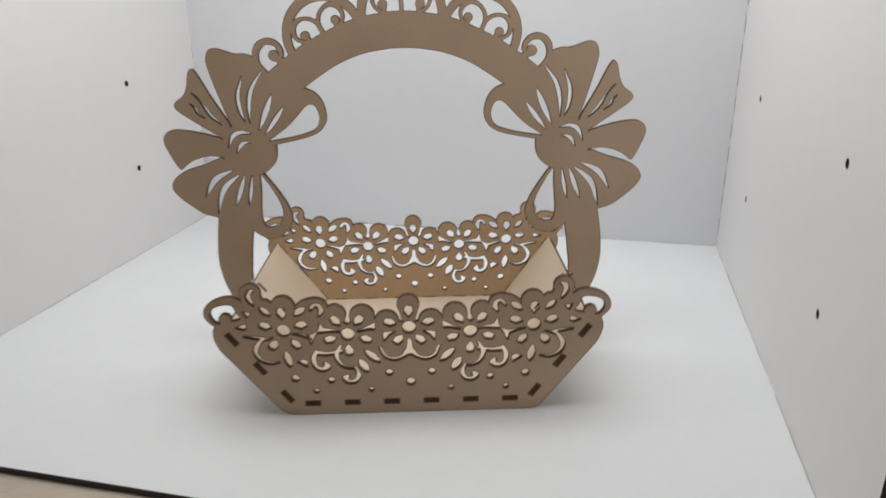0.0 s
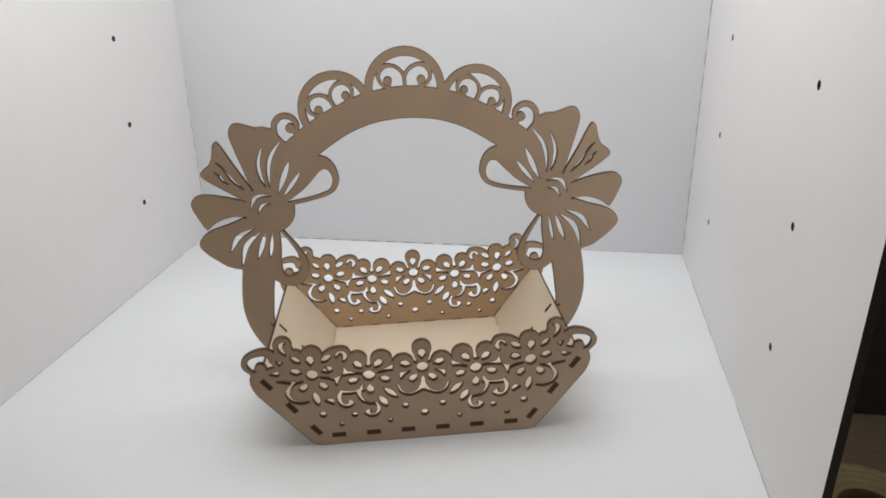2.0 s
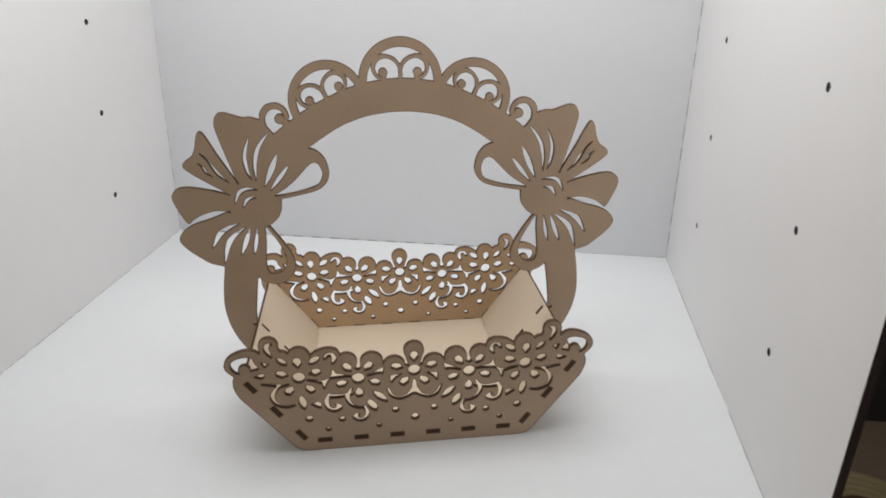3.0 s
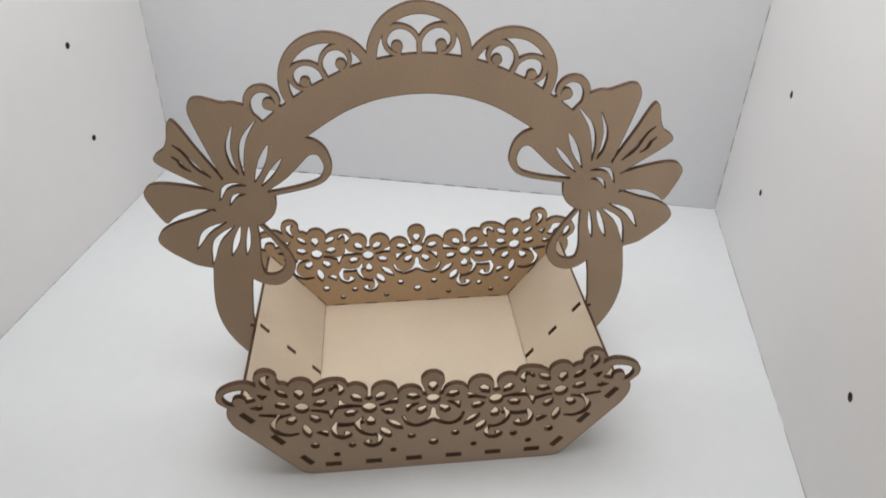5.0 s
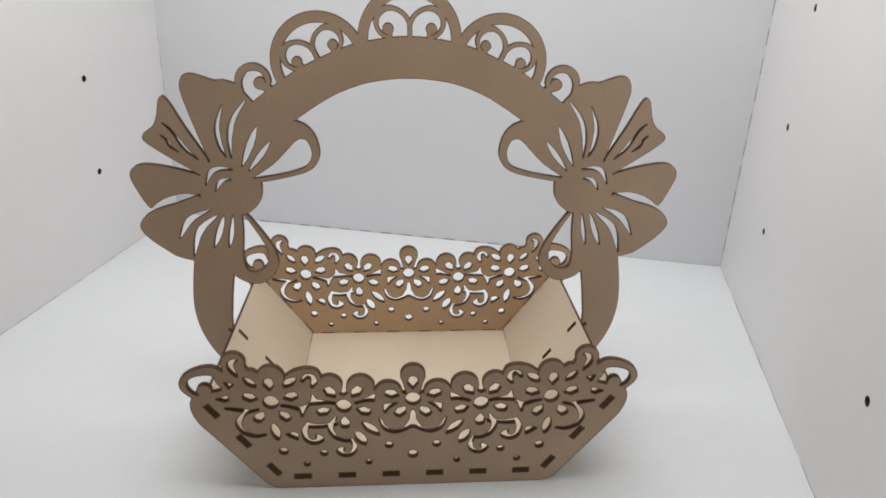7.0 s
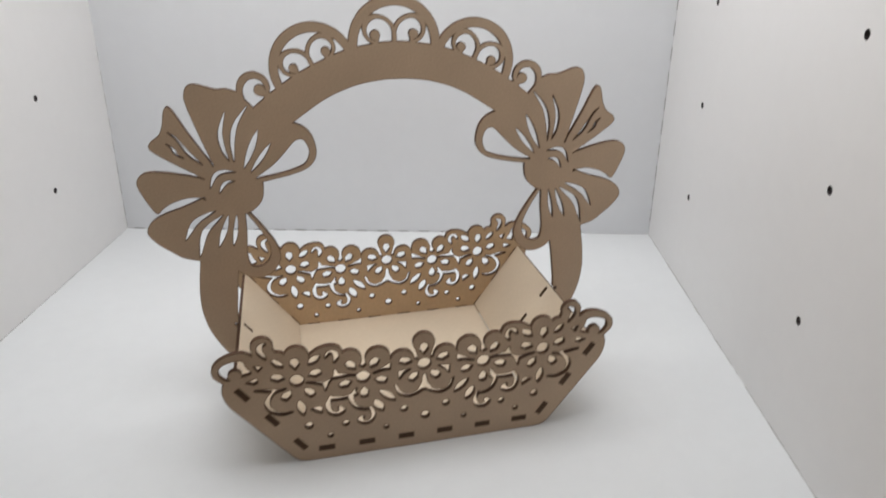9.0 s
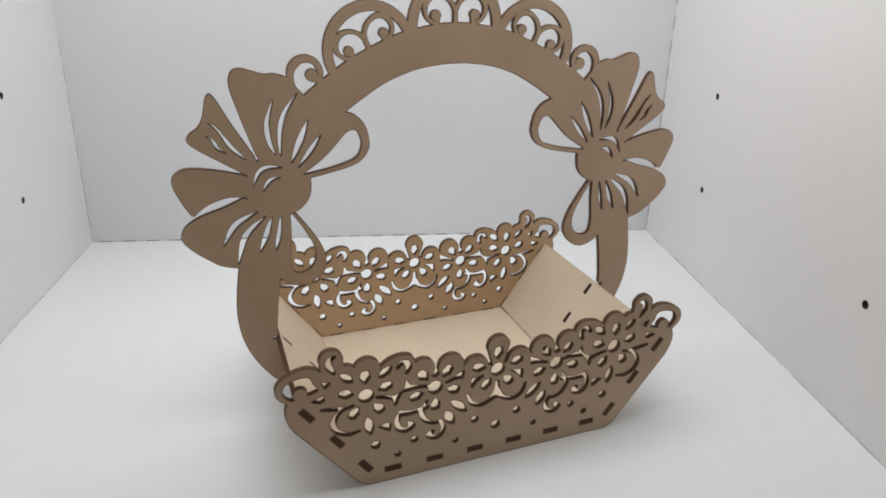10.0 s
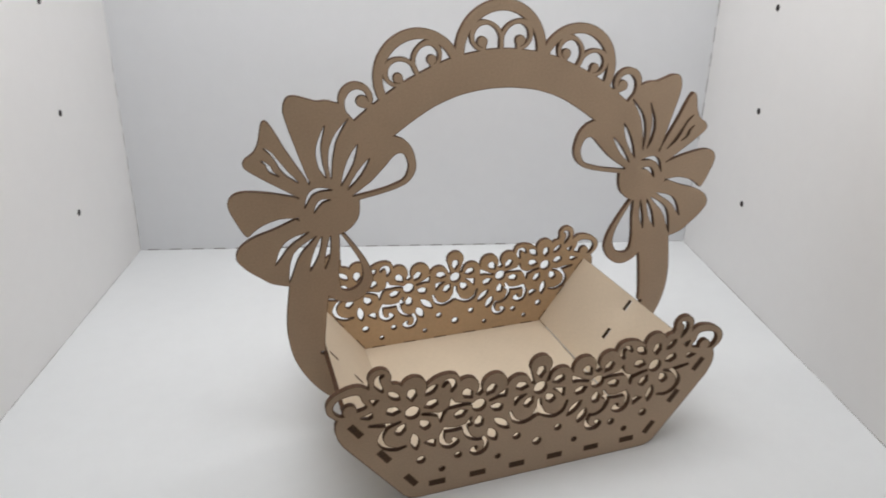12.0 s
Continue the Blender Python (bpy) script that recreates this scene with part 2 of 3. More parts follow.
def cut_sheet(name, sheet, thick, face_mat, edge_mat, rear_mat=None, singe=0.0):
    """A mesh from the drawing: two faces and the cut edges between them; local x, z in the sheet's plane and y through it (metres)."""
    from mathutils.geometry import delaunay_2d_cdt
    loops = outlines(sheet) + (outlines(sheet, -singe) if singe else [])
    pts, edges = [], []
    for l in loops:
        n = len(pts)
        pts += [Vector((float(a), float(b))) for a, b in l]
        edges += [(n + k, n + (k + 1) % len(l)) for k in range(len(l))]
    vs, es, fs, *_ = delaunay_2d_cdt(pts, edges, [], 0, 1e-5)
    V = np.array([(v.x, v.y) for v in vs])
    T = np.array([f for f in fs if len(f) == 3])
    c = V[T].mean(1)
    fx = np.clip((c[:, 0] - sheet.xs[0]) / STEP, 0, len(sheet.xs) - 1.001)
    fz = np.clip((c[:, 1] - sheet.zs[0]) / STEP, 0, len(sheet.zs) - 1.001)
    i, j = fx.astype(int), fz.astype(int)
    u, w = fx - i, fz - j
    D = sheet.d
    depth = D[i, j] * (1 - u) * (1 - w) + D[i + 1, j] * u * (1 - w) + D[i, j + 1] * (1 - u) * w + D[i + 1, j + 1] * u * w
    T, depth = T[depth < 0], depth[depth < 0]
    near_cut = (depth > -singe) & (singe > 0)
    area = (V[T[:, 1], 0] - V[T[:, 0], 0]) * (V[T[:, 2], 1] - V[T[:, 0], 1]) - (V[T[:, 2], 0] - V[T[:, 0], 0]) * (V[T[:, 1], 1] - V[T[:, 0], 1])
    T[area < 0] = T[area < 0][:, ::-1]
    n = len(V)
    verts = [(x / 1000, 0, z / 1000) for x, z in V] + [(x / 1000, thick, z / 1000) for x, z in V]
    seen = {}
    for a, b, c3 in T.tolist():
        for e in ((a, b), (b, c3), (c3, a)):
            seen[e] = True
    rim = [e for e in seen if (e[1], e[0]) not in seen]
    faces = [tuple(t) for t in T.tolist()] + [(c3 + n, b + n, a + n) for a, b, c3 in T.tolist()] + [(b, a, a + n, b + n) for a, b in rim]
    me = bpy.data.meshes.new(name)
    me.from_pydata(verts, [], faces)
    me.materials.append(face_mat)
    me.materials.append(edge_mat)
    me.materials.append(rear_mat or face_mat)
    me.materials.append(SINGED)
    me.polygons.foreach_set("material_index", list(np.where(near_cut, 3, 0)) + list(np.where(near_cut, 3, 2)) + [1] * len(rim))
    me.update()
    return me


def part(name, mesh, parent, m=None, label=""):
    ob = new(name, mesh)
    ob.parent = parent
    if m is not None:
        ob.matrix_basis = m
    if label:
        ob["label"] = label
    return ob


def block(name, size, mat, bevel=0.0, edge=None):
    """A box mesh about its middle; edge: a second material for its narrow end faces along x."""
    bm = bmesh.new()
    bmesh.ops.create_cube(bm, size=1.0)
    bmesh.ops.scale(bm, vec=size, verts=bm.verts)
    if bevel:
        bmesh.ops.bevel(bm, geom=bm.edges[:], offset=bevel, segments=2, profile=0.5, affect="EDGES")
    me = bpy.data.meshes.new(name)
    bm.to_mesh(me)
    bm.free()
    me.materials.append(mat)
    return me


# ---- the photo box: white boards with small round holes ----
LOW = -0.0006
BL, BR = Vector((-0.2276, 0.3178, LOW)), Vector((0.2725, 0.1808, LOW))
FL, FR = Vector((-0.3188, -0.0766, LOW)), Vector((0.1731, -0.1985, LOW))
BOARD, HIGH = 0.004, 0.52
LEAN = 2.0  # the left board tips inwards a little


def board_between(name, a, b, holes=(), high=HIGH, mat=WHITE, kind_label="", lean=0.0):
    """An upright board whose inner face runs from a to b; holes as (metres along, height)."""
    run = (b - a).length
    s = Sheet(-1, -5, run * 1000 + 1, high * 1000 + 1)
    s.poly([(0, -4), (run * 1000, -4), (run * 1000, high * 1000), (0, high * 1000)])
    for along, z in holes:
        s.disc(along * 1000, z * 1000, 2.5, True)
    me = cut_sheet(name, s, BOARD, mat, BOARD_EDGE)
    ob = new(name, me)
    ob.matrix_world = Matrix.Translation(a) @ Matrix.Rotation(math.atan2(b.y - a.y, b.x - a.x), 4, "Z") @ Matrix.Rotation(radians(lean), 4, "X")
    return tagged(ob, kind_label, "wall", kind="structure")


STEP = 0.5
left_run, right_run = (BL - FL).length, (FR - BR).length
wall_left = board_between("wall_left", FL, BL, [(left_run - 0.1085, z) for z in (0.0775, 0.1522, 0.2272)], lean=LEAN,
                          kind_label="white laminated board wall with small drilled holes")
wall_back = board_between("wall_back", BL, BR, mat=WHITE_BACK_DIM, kind_label="plain white laminated back board of the photo box")
wall_right = board_between("wall_right", BR, FR, [(d, z) for d in (0.0962, 0.2927) for z in (0.0723, 0.1462, 0.2200)],
                           kind_label="white laminated board wall with small drilled holes")
STEP = 0.25


def slab(name, corners, z0, z1, mat, edge):
    me = bpy.data.meshes.new(name)
    k = len(corners)
    v = [(c[0], c[1], z1) for c in corners] + [(c[0], c[1], z0) for c in corners]
    me.from_pydata(v, [], [tuple(range(k)), tuple(range(2 * k - 1, k - 1, -1))] + [(i, i + k, (i + 1) % k + k, (i + 1) % k) for i in range(k)])
    me.materials.append(mat)
    me.materials.append(edge)
    me.polygons.foreach_set("material_index", [0, 0] + [1] * k)
    me.update()
    return me


floor = tagged(new("floor", slab("floor", [FL, FR + Vector((0, -0.0045, 0)), BR, BL], LOW - 0.004, LOW, WHITE_FLOOR, BOARD_EDGE)),
               "glossy white board floor with a dark cut front edge", "floor", kind="structure")
# unseen roof, added to close the box, carry the lamps and bounce light
ceiling = tagged(new("ceiling", slab("ceiling", [FL, FR, BR, BL], HIGH + LOW + 0.0003, HIGH + LOW + 0.0043, WHITE, BOARD_EDGE)),
                 "white board roof added out of view over the box", "ceiling", kind="structure")


def seam(parent, a, b, first, last, pitch, length, thick=0.0009):
    """Scorched finger ends that show as dashes along the joint from a to b, between two distances."""
    run = (b - a).normalized()
    me = block("finger_joint", (length, thick, thick), SEAM)
    turn = run.to_track_quat("X", "Z").to_matrix().to_4x4()
    d = first
    while d < last:
        p = part("finger_joint", me, parent, parent.matrix_world.inverted() @ Matrix.Translation(a + run * d) @ turn)
        d += pitch


up = Vector((0, 0, 1))
left_up = wall_left.matrix_world.to_3x3() @ up
seam(wall_back, BL + up * 0.0002, BR + up * 0.0002, 0.012, 0.37, 0.0205, 0.0105)
seam(wall_back, BR, BR + up * 0.4, 0.02, 0.40, 0.0215, 0.0125, 0.0007)
seam(wall_back, BL, BL + left_up * 0.4, 0.02, 0.40, 0.0215, 0.0125, 0.0005)
# hairline joints between the boards, a little uneven where the saw wandered
def crack(name, length, width, seed):
    rng = random.Random(seed)
    n = max(8, int(length / 0.006))
    v, f, off = [], [], 0.0
    for k in range(n + 1):
        off = 0.6 * off + rng.uniform(-0.00016, 0.00016)
        w = width * rng.uniform(0.5, 1.5) / 2
        x = length * (k / n - 0.5)
        v += [(x, off - w, -w), (x, off + w, -w), (x, off + w, w), (x, off - w, w)]
        if k:
            a = 4 * k - 4
            f += [(a + q, a + (q + 1) % 4, a + 4 + (q + 1) % 4, a + 4 + q) for q in range(4)]
    f += [(3, 2, 1, 0), (4 * n, 4 * n + 1, 4 * n + 2, 4 * n + 3)]
    me = bpy.data.meshes.new(name)
    me.from_pydata(v, [], f)
    me.materials.append(JOINT)
    me.update()
    return me


for a, b, par in ((BL, BR, wall_back), (BR, FR, wall_right), (FL, BL, wall_left), (BL, BL + left_up * 0.45, wall_back), (BR, BR + up * 0.45, wall_back)):
    d = (b - a)
    part("joint_line", crack("joint_line", d.length - 0.002, 0.00024 if b.z > 0.1 else 0.00045, int(1000 * d.length)), par,
         par.matrix_world.inverted() @ Matrix.Translation((a + b) / 2) @ d.to_track_quat("X", "Z").to_matrix().to_4x4())

# fixtures added out of view for the LED panel and strip under the roof
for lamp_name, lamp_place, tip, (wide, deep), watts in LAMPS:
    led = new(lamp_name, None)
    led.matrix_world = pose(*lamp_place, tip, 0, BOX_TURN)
    tagged(led, "slim white LED lamp set out of view under the roof board", "lamp")
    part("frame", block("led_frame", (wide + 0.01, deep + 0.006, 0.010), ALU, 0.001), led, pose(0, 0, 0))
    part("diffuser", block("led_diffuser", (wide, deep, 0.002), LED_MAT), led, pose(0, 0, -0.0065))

# ---- the table under the box and what stands on it ----
tagged(new("table_top", slab("table_top", [(-0.80, -0.80), (0.80, -0.80), (0.80, 0.60), (-0.80, 0.60)], -0.034, LOW - 0.0042, TABLE, TABLE)),
       "beige wooden table top under the photo box", "table", kind="structure")
# panel made up to fill the unidentified dark area past the right wall
panel = part("black_panel", block("black_panel", (0.30, 0.012, 0.42), BLACK, 0.001), None, pose(0.4215, -0.1045, 0.2055, 0, 0, -15))
tagged(panel, "black upright panel standing in for the dark area beside the box", "panel")


def ring(name, r0, r1, h, mat, n=48, ridges=0):
    """A hollow roll; ridges: windings that stand a little proud on its upper side."""
    bm = bmesh.new()
    rows = []
    b = min(0.0008, (r1 - r0) / 4)
    pitch = (r1 - r0 - 2 * b) / max(ridges, 1)
    wound = [(r1 - b - pitch * (k + f), h + up_by) for k in range(ridges) for f, up_by in ((0.15, 0.0), (0.3, 0.0007), (0.8, 0.0007), (0.95, 0.0))]
    for r, z in ((r0, b), (r0 + b, 0), (r1 - b, 0), (r1, b), (r1, h - b), (r1 - b, h), *wound, (r0 + b, h), (r0, h - b)):
        rows.append([bm.verts.new((r * math.cos(2 * math.pi * k / n), r * math.sin(2 * math.pi * k / n), z)) for k in range(n)])
    for a, c in zip(rows, rows[1:] + rows[:1]):
        for k in range(n):
            bm.faces.new((a[k], a[(k + 1) % n], c[(k + 1) % n], c[k]))
    bmesh.ops.recalc_face_normals(bm, faces=bm.faces)
    me = bpy.data.meshes.new(name)
    bm.to_mesh(me)
    bm.free()
    for f in me.polygons:
        f.use_smooth = abs(f.normal.z) < 0.5
    me.materials.append(mat)
    return me


roll = new("tape_roll", None)
roll.matrix_world = pose(0.230, -0.164, LOW - 0.0042)
tagged(roll, "roll of amber packing tape lying on the table", "tape")
part("tape", ring("tape", 0.0150, 0.036, 0.012, TAPE, ridges=4), roll, None)
part("core", ring("core", 0.0125, 0.0148, 0.0125, CARD), roll, None, "brown cardboard core")

# ---- the basket: laser-cut boards 3 mm thick ----
THICK = 0.0026
SLOPE = math.atan2(36.3, 26.3)
FOOT = (68.7, 11.6)
JOINTS = (0.0, 22.4, 44.8)
FRONT_Y, BACK_Y, HANDLE_Y = -0.0674, 0.0674, -0.0014
basket = new("gift_basket", None)
tagged(basket, "laser-cut brown fibreboard basket with floral lace panels and bow handle", "basket")


def petal(s, x, z, cx, cz, length=6.4, width=4.7):
    """A five-sided hole that points at the middle of its flower."""
    a = math.atan2(z - cz, x - cx)
    c, q = math.cos(a), math.sin(a)
    pts = [(-0.52, 0), (-0.08, 0.46), (0.42, 0.34), (0.5, 0), (0.42, -0.34), (-0.08, -0.46)]
    s.poly([(x + c * length * u - q * width * w, z + q * length * u + c * width * w) for u, w in pts], True)


def lace_panel():
    s = Sheet(-111, -1, 0, 84)
    s.poly([(6, -0.6), (-62, -0.6), (-66.7, -0.35), (-69.8, 0.6), (-72.6, 2.5), (-101.6, 40.5), (-103.6, 44.8), (-104.7, 49), (-104.5, 53), (-103.3, 56),
            (-96, 60), (-88, 64), (-78, 66), (-60, 65), (-46, 63), (-40, 60), (-34.5, 56), (-32.8, 55), (-31, 56.5), (-18, 58), (-10, 58), (-3.4, 55.5), (0, 56), (6, 56)])
    # scalloped upper edge: side loop, curl, petals
    s.shape([(-103.3, 55.6), (-107.6, 60.3), (-107.7, 65.5), (-104.1, 69.7), (-97.8, 72.4), (-91.9, 72.6), (-87.0, 69.6)], [(-84, 64), (-95, 56)])
    s.shift = np.array((0, -0.7))
    s.disc(-82.5, 75.2, 5.6)
    s.poly([(-88, 62), (-87.6, 74), (-77.2, 73.4), (-73, 64)])
    s.disc(-75.8, 66.6, 4.8)
    s.disc(-66.3, 66.8, 6.5)
    s.shape([(-60.2, 67.2), (-55.3, 70.5), (-49.3, 71.7), (-44.6, 70.3), (-42.6, 66.5)], [(-45, 61), (-58, 61)])
    s.disc(-39.3, 61.3, 6.2)
    s.disc(-24.8, 60.2, 6.8)
    s.disc(-11.8, 56.6, 6.7)
    s.disc(0, 66.5, 6.0)
    s.poly([(-5.9, 66), (-3.2, 56.5), (-3, 50), (3, 50), (3.2, 56.5), (5.9, 66)])
    # loop and curl
    s.kerf, s.shift, s.spread = 0.3, np.array((0, -0.5)), np.array((1.005, 1))
    s.blob([(-100.7, 58.3), (-103.8, 62.1), (-102.6, 66), (-98.4, 68), (-92.6, 68), (-90.9, 64), (-89.0, 60.8), (-94, 59.3)], True)
    s.disc(-96.7, 60.0, 3.5)
    s.stroke([(-80.6, 76.6), (-82.8, 75.4), (-83.3, 72.6), (-82.2, 70.0), (-81.0, 67.9)], (0.8, 1.9, 2.4, 1.8, 0.4), True)
    # flowers
    for cx, cz, petals in ((-66.8, 52.8, ((-67.0, 62.9), (-76.1, 55.7), (-72.7, 44.3), (-61.0, 44.6), (-57.5, 55.7))),
                           (-32.8, 49.7, ((-38.8, 57.6), (-26.8, 57.6), (-23.5, 46.5), (-32.7, 39.9), (-42.3, 46.8))),
                           (0, 53.0, ((0, 62.4), (-10.0, 56.0), (-5.8, 45.7)))):
        s.disc(cx, cz, 3.35, True)
        for x, z in petals:
            petal(s, x, z, cx, cz)
    # leaves
    s.slit([(-77.9, 66.6), (-75.6, 64.3), (-73.2, 61.9)], 3.2)
    s.slit([(-60.0, 61.6), (-57.4, 63.9), (-54.6, 65.9)], 3.6)
    s.slit([(-66.6, 40.0), (-65.9, 35.3), (-65.2, 30.6)], 3.9)
    s.poly([(-60.9, 33.6), (-57.6, 34.8), (-55.6, 33.9), (-55.9, 30.3), (-58.3, 31.6)], True)
    s.slit([(-24.2, 39.5), (-20.4, 35.9), (-16.6, 32.0)], 4.0)
    s.slit([(-27.2, 33.8), (-25.3, 30.0), (-23.3, 26.2)], 4.4)
    s.poly([(-86.9, 64.4), (-83.2, 63.4), (-85.4, 61.2)], True)
    s.poly([(-91.6, 55.2), (-86.6, 57.0), (-86.3, 54.6), (-88.2, 53.8)], True)
    # dots
    for x, z, r in ((-63, 23.4, 1.9), (-52.2, 15.0, 1.25), (-43.6, 21.6, 1.55), (-21.9, 15.2, 1.2), (-11.7, 25.6, 1.7), (0, 19.5, 2.1)):
        s.disc(x, z, r, True)
    # scrolls and tendrils
    s.kerf, s.shift = 0.4, np.array((-0.2, -0.75))
    s.stroke([(-72.9, 49.0), (-79.3, 46.8), (-82.7, 41.1), (-80.8, 36.0), (-75.6, 33.4), (-70.6, 34.0)], (0.3, 1.0, 1.8, 1.7, 1.1, 0.3), True)
    s.stroke([(-87.6, 50.0), (-82.3, 49.2), (-77.5, 48.4)], (0.4, 1.2, 1.2), True)
    s.stroke([(-61.6, 51.0), (-57.5, 50.2), (-52.8, 48.6)], (0.4, 0.9, 1.5), True)
    s.poly([(-55.0, 49.9), (-52.3, 49.7), (-49.0, 51.3), (-51.2, 48.2), (-52.6, 44.6), (-53.2, 47.8)], True)
    s.poly([(-47.1, 56.6), (-45.6, 53.9), (-40.0, 52.6), (-43.6, 51.5), (-48.8, 51.2), (-47.4, 53.6)], True)
    s.stroke([(-44, 52.1), (-40.0, 52.2), (-35.9, 51.4)], (1.3, 0.9, 0.4), True)
    s.stroke([(-51.2, 64.9), (-49.4, 67.2), (-46.8, 66.9), (-45.8, 64.0), (-46.9, 61.4)], (0.6, 1.5, 2.0, 2.0, 0.5), True)
    s.poly([(-18.0, 56.1), (-18.5, 52.4), (-21, 52.6), (-25, 52.2), (-21.5, 54.3)], True)
    s.stroke([(-22, 53.0), (-26.9, 51.6)], (0.9, 0.4), True)
    s.poly([(-13.5, 50.1), (-7.6, 50.9), (-11.2, 48.4), (-13.3, 45.7)], True)
    s.stroke([(-15.6, 41.6), (-13.4, 36.3), (-8.9, 34.0), (-4.2, 35.3), (0, 38.2)], (0.4, 1.2, 1.3, 1.4, 1.8), True)
    s.poly([(0.35, 46), (0, 46.2), (-0.35, 46), (-1.0, 41), (-3.2, 37.2), (0, 36.4), (3.2, 37.2), (1.0, 41)], True)
    s.stroke([(-37.0, 39.5), (-44.0, 38.3), (-50.0, 38.8)], (1.5, 1.6, 2.3), True)
    s.stroke([(-50.2, 40.2), (-52.0, 35.2), (-51.1, 30.4), (-47.8, 28.6), (-44.6, 30.3), (-45.8, 32.3)], (0.6, 2.0, 1.8, 2.1, 2.5, 1.4), True)
    s.stroke([(-36.8, 43.2), (-39.6, 37.2), (-37.6, 31.8), (-33.6, 29.3), (-29.6, 29.2)], (0.3, 1.8, 1.3, 0.8, 0.7), True)
    s.stroke([(-29.8, 29.6), (-28.2, 24.9), (-29.9, 21.0), (-33.6, 20.4), (-35.8, 22.6), (-34.3, 24.1)], (0.8, 1.5, 1.5, 1.8, 2.2, 1.5), True)
    # slots for the tenons
    s.kerf, s.shift, s.spread = 0.0, np.zeros(2), np.ones(2)
    for k in range(3):
        s.slot(-(k + 0.5) * 22, 6.7, 8.2, 3.0)
    for d in JOINTS:
        s.slot(-FOOT[0] - d * math.cos(SLOPE), FOOT[1] + d * math.sin(SLOPE), 8.2, 3.0, 180 - math.degrees(SLOPE))
    return cut_sheet("lace_panel", s.mirrored(), THICK, MDF, BURNT, MDF_INNER_LIT, 0.42)


lace = lace_panel()
part("lace_panel", lace, basket, pose(0, FRONT_Y, 0), "brown fibreboard panel cut through with lace flowers")
part("lace_panel", lace, basket, pose(0, BACK_Y + THICK, 0, 0, 0, 180), "brown fibreboard panel cut through with lace flowers")

INSIDE = BACK_Y - FRONT_Y - THICK
MID_Y = (FRONT_Y + THICK + BACK_Y) / 2
plate = Sheet(-68, -70, 68, 70)
plate.poly([(x * 65.3, y * (INSIDE * 500 - 0.35)) for x, y in ((-1, -1), (1, -1), (1, 1), (-1, 1))])
base = part("base_panel", cut_sheet("base_panel", plate, THICK, MDF_PALE, BURNT), basket, pose(0, MID_Y, 0.0067 - THICK / 2, 90, 0, 0),
            "pale fibreboard base of the basket")
stub = block("tenon", (0.0080, 0.0028, THICK - 0.0003), SCORCH)
for k in range(6):
    for y in (-INSIDE / 2 - THICK / 2, INSIDE / 2 + THICK / 2):
        part("tenon", stub, base, pose((k - 2.5) * 0.022, THICK / 2, y), "scorched tenon end")


def side_panel(sign):
    """A sloping side board; local x runs along the basket's depth, z up the slope."""
    half = INSIDE * 500 - 0.35
    s = Sheet(-half - 1, -6, half + 1, 53)
    s.poly([(-half, -4.0), (half, -4.0), (half, 51.0), (-half, 51.0)])
    for d in JOINTS:
        s.slot(0.1 - MID_Y * 1000, d, 3.1, 7.6)
    me = cut_sheet("side_panel", s, THICK, MDF_PALE, BURNT)
    up_slope = Vector((sign * math.cos(SLOPE), 0, math.sin(SLOPE)))
    along = Vector((0, -sign, 0))
    through_board = up_slope.cross(along)
    m = Matrix((along, through_board, up_slope)).transposed().to_4x4()
    m.translation = Vector((sign * FOOT[0] / 1000, MID_Y, FOOT[1] / 1000)) - through_board * (THICK / 2)
    ob = part("side_panel", me, basket, m, "pale fibreboard side sloping outwards, with scorched edges")
    for d in JOINTS:
        for x in (-INSIDE / 2 - THICK / 2, INSIDE / 2 + THICK / 2):
            part("tenon", side_stub, ob, pose(x, THICK / 2, d / 1000), "scorched tenon end")


side_stub = block("tenon", (THICK - 0.0003, 0.0028, 0.0080), SCORCH)
side_panel(1)
side_panel(-1)


def motif(s, x, z, turn, size):
    """One arch of the handle's lace: a ring with two scrolls, on the base point (x, z)."""
    c, q = math.cos(radians(turn)), math.sin(radians(turn))
    def at(u, w):
        return x + size * (c * u - q * w), z + size * (q * u + c * w)
    s.disc(*at(0, -1.0), 24.5 * size)
    s.disc(*at(0, -1.8), 19.6 * size, True)
    for g in (1, -1):
        s.stroke([at(g * u, w) for u, w in ((0, -2), (0.15, 5.4), (2.8, 10.0), (7.2, 12.4), (11.9, 12.2), (15.2, 9.0), (15.6, 4.6), (13.5, 1.2), (10.4, -0.4))],
                 (2.4, 2.3, 2.2, 2.2, 3.0, 3.0, 2.2, 2.1, 2.1))
        s.disc(*at(g * 10.2, 3.4), 2.7 * size)
        s.stroke([at(g * 9.4, 3.0), at(g * 9.2, -1.0)], (2.6, 2.0))


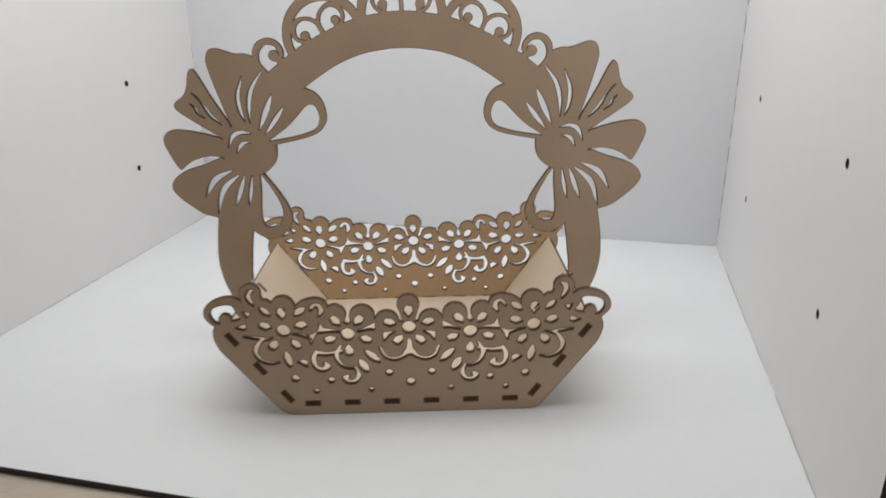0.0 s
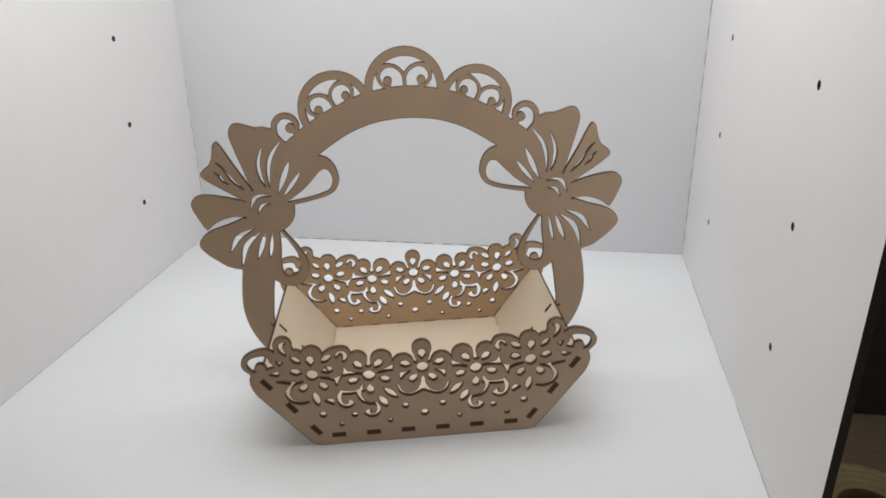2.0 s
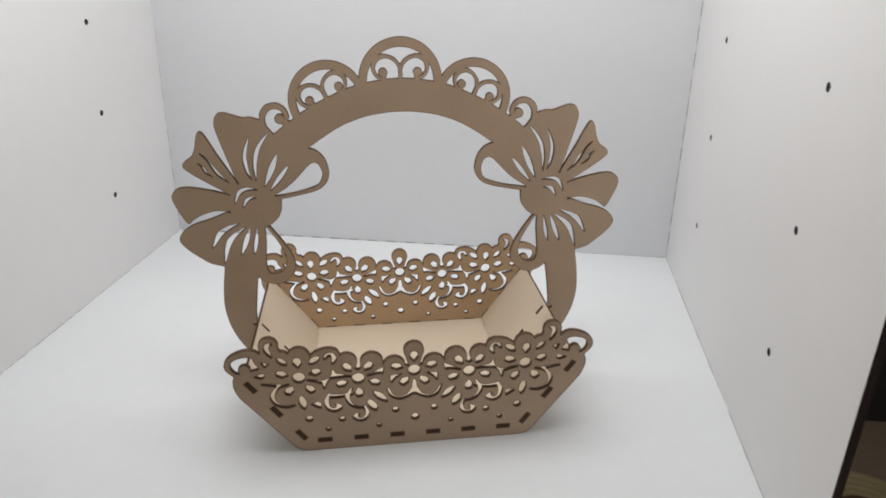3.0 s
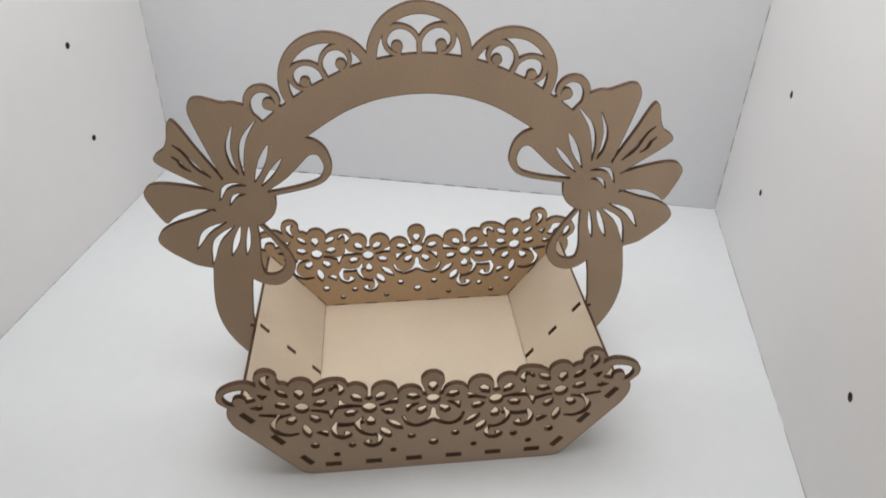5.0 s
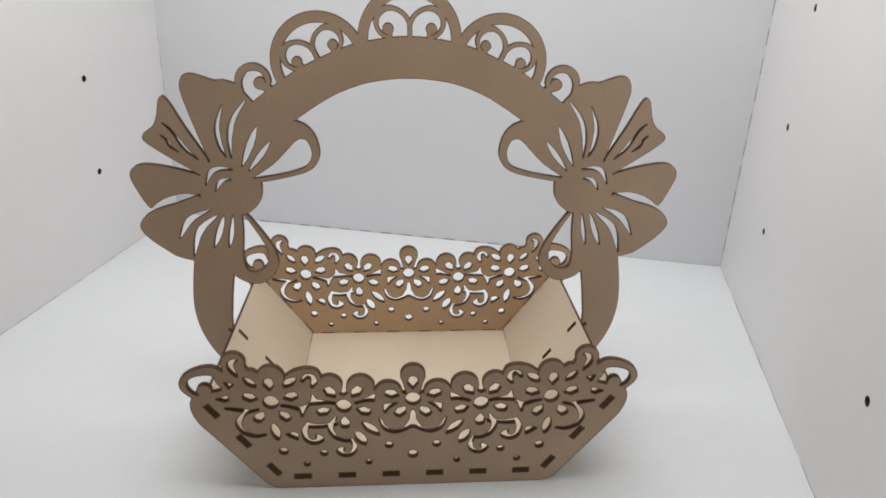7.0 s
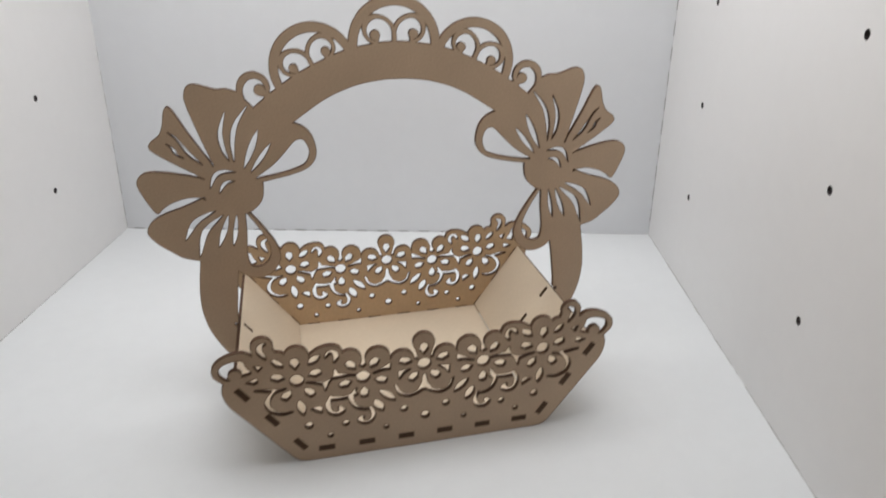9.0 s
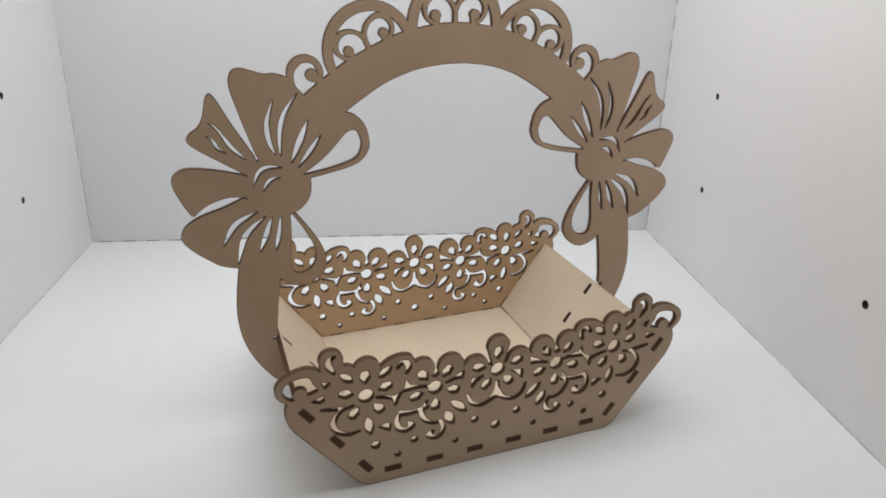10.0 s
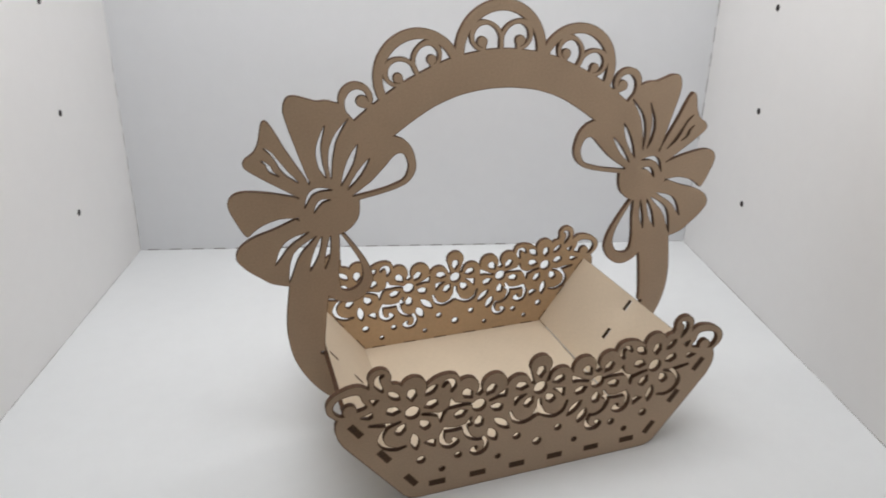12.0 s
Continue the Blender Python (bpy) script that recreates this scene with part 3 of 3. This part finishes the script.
def bow_handle():
    s = Sheet(-142, 5, 0, 237)
    # lace arches, then the band that covers their feet
    motif(s, -43.6, 200.1, 25.0, 0.93)
    motif(s, 0, 211, 0, 1.0)
    s.shape([(-80, 170), (-67, 180), (-54, 188), (-40, 195), (-22, 200), (0, 202), (20, 200)], [(20, 150), (-80, 150)], True)
    s.disc(-74.8, 189.8, 8.6)
    s.blob([(-76.9, 178.0), (-79.8, 185), (-79.9, 190), (-77, 193.9), (-73.4, 194.6), (-70.3, 192.9), (-68.8, 188), (-71.5, 182.5)], True)
    s.disc(-71.7, 188.8, 3.0)
    s.stroke([(-70.6, 187.6), (-67.4, 186.4)], (4.2, 3.2))
    s.poly([(-64.8, 191.8), (-67.0, 187.6), (-64.0, 188.5)], True)
    s.shape([(-84, 172), (-75.6, 180.2), (-59.8, 191.6), (-48.9, 198.0), (-33.1, 205.1), (-21.6, 208.5), (-7.6, 210.7), (0, 211.0), (7.6, 210.7)],
            np.vstack([spline([(8.2, 191.1), (0, 191.4), (-8.2, 191.1), (-21.3, 189.0), (-34.6, 184.3), (-45.6, 178.1), (-56.4, 170.8)]), [(-70, 158)]]))
    s.poly([(-83, 188.3), (-75.6, 179.6), (-56.4, 171), (-78, 141.5), (-92, 136), (-100, 150)])
    # the bow's five ribbon ends and knot
    s.shape([(-100.8, 152.8), (-104.8, 166.2), (-108.9, 181.4), (-109.6, 187.6), (-107.6, 192.4), (-103.8, 193.4), (-98.8, 192.0), (-93.4, 190.3), (-88.9, 190.4), (-82.1, 188.3)],
            [(-76, 178), (-84, 140), (-94, 140)])
    s.shape([(-101.2, 152.4), (-109.7, 167.6), (-114.2, 176.9), (-116.8, 181.4), (-118.8, 182.6), (-120.7, 180.0), (-122.4, 172.8), (-125.0, 168.0), (-129.2, 165.0), (-130.7, 162.2), (-128.9, 159.3), (-121.1, 153.5), (-111.6, 147.2), (-107.2, 144.1)],
            [(-96, 138)])
    s.shape([(-107.2, 143.7), (-116.8, 146.5), (-126.6, 148.5), (-132.7, 148.9), (-136.6, 147.8), (-139.3, 144.9), (-139.6, 140.7), (-137.0, 133.8), (-135.0, 129.3), (-133.0, 126.0), (-131.3, 125.7), (-128.9, 127.9), (-123.5, 131.0), (-115.5, 133.1), (-108.2, 132.6)],
            [(-96, 137)])
    s.shape([(-108.2, 132.3), (-118.6, 128.2), (-129.2, 124.9), (-136.0, 120.9), (-138.9, 116.2), (-138.2, 112.3), (-133.8, 107.0), (-127.8, 102.0), (-122.6, 98.2), (-114.4, 95.6)],
            [(-100, 95), (-94, 125)])
    s.blob([(-75.6, 139.5), (-75.5, 134), (-76.4, 130), (-78.9, 126.1), (-84, 122.3), (-91, 120.6), (-100, 122.6), (-106, 130), (-107, 138), (-104, 146), (-96, 152), (-86, 152), (-79, 146)])
    s.shape([(-56.4, 171), (-51.1, 168.6), (-47.0, 163.6), (-45.1, 156.2), (-45.9, 150.8), (-49.6, 146.0), (-56.1, 143.1), (-66.2, 140.8), (-76.0, 139.0)], [(-86, 140), (-70, 165)])
    # leg, cut to the slope of the side board
    s.shape([(-114.4, 96.2), (-117.0, 80.3), (-117.9, 66.5), (-116.0, 53.4), (-111.5, 41.8), (-104.8, 31.0), (-97, 22.8), (-87, 15.8), (-75.5, 11.2)],
            [(-70.6, 11.7), (-100.0, 52.3), (-98.6, 54.2), (-98.4, 60.5), (-96.3, 77), (-94.6, 87), (-86.6, 100), (-86.2, 121), (-105, 126)])
    s.shape([(-84.1, 121.8), (-77.5, 112.3), (-72.0, 102.3), (-70.3, 93.6), (-73.6, 86.5), (-79.1, 82.3), (-85.0, 81.6), (-90.7, 83.8), (-95, 87.4)], [(-92, 100), (-92, 122)])
    # cut-outs
    s.kerf, s.shift = 0.15, np.array((-0.2, -0.2))
    s.shape([(-78.4, 141.9), (-68.7, 148.4), (-61.4, 155.4), (-57.0, 160.1), (-54.0, 161.7), (-51.2, 160.7), (-49.3, 156.3), (-49.5, 152.6), (-51.8, 148.3), (-57.4, 145.8), (-66.1, 143.6), (-78.4, 141.6)], (), True)
    s.shape([(-86.0, 121.6), (-81.0, 113.4), (-76.4, 103.8), (-75.6, 96.4), (-78.3, 91.2), (-83.1, 89.1), (-87.0, 90.6), (-88.0, 98.2), (-86.8, 110), (-86.4, 121.6)], (), True)
    s.kerf, s.shift = 0.05, np.array((-0.35, -0.2))
    s.disc(-100.0, 53.2, 0.9, True)
    for pts, w in (([(-90.4, 178.4), (-93.9, 168), (-93.5, 159), (-91.3, 152.7)], 2.5), ([(-78.9, 181.0), (-85.7, 171.6), (-88.4, 162), (-88.7, 152.0)], 2.5),
                   ([(-74.8, 168.0), (-79.0, 158.6), (-83.9, 147.9)], 3.5), ([(-69.0, 160.4), (-74.4, 153.2), (-80.6, 145.4)], 2.7),
                                      ([(-102.8, 138.0), (-99.9, 144.2), (-95.4, 146.6), (-88.8, 146.0)], 2.5), ([(-98.3, 134.9), (-96.3, 138.5), (-93.9, 140.5), (-90.0, 140.9)], 2.1),
                   ([(-102.1, 124.8), (-113.2, 119.0), (-119.8, 108.9)], 3.3), ([(-98.5, 122.0), (-109.0, 112.7), (-113.8, 98.4)], 3.3),
                   ([(-95.6, 121.4), (-99.1, 112.0), (-102.7, 103.3)], 3.0), ([(-91.2, 121.2), (-93.0, 111.2), (-94.9, 103.4)], 2.4)):
        s.slit(pts, w)
    s.stroke([(-119.6, 169.6), (-116.4, 166.6), (-113.4, 161.6), (-110.2, 156.6), (-105.0, 151.4)], (0.3, 0.9, 0.9, 1.9, 1.7, 0.3), True)
    s.stroke([(-121.3, 163.6), (-118.8, 161.3), (-117.2, 157.8), (-114.0, 155.4)], (0.3, 0.8, 1.7, 0.8, 0.3), True)
    return cut_sheet("handle", s.mirrored(), THICK, MDF, BURNT, None, 0.32)


handle = part("handle", bow_handle(), basket, pose(0, HANDLE_Y, 0), "brown fibreboard arch handle with cut-out bows and lace")
pin = block("tenon", (THICK - 0.0003, THICK - 0.0002, 0.0074), SCORCH)
for sign in (1, -1):
    for d in JOINTS:
        part("tenon", pin, handle, pose(sign * (FOOT[0] + d * math.cos(SLOPE)) / 1000, THICK / 2, (FOOT[1] + d * math.sin(SLOPE)) / 1000,
                                        0, sign * (90 - math.degrees(SLOPE)), 0), "scorched tenon end")
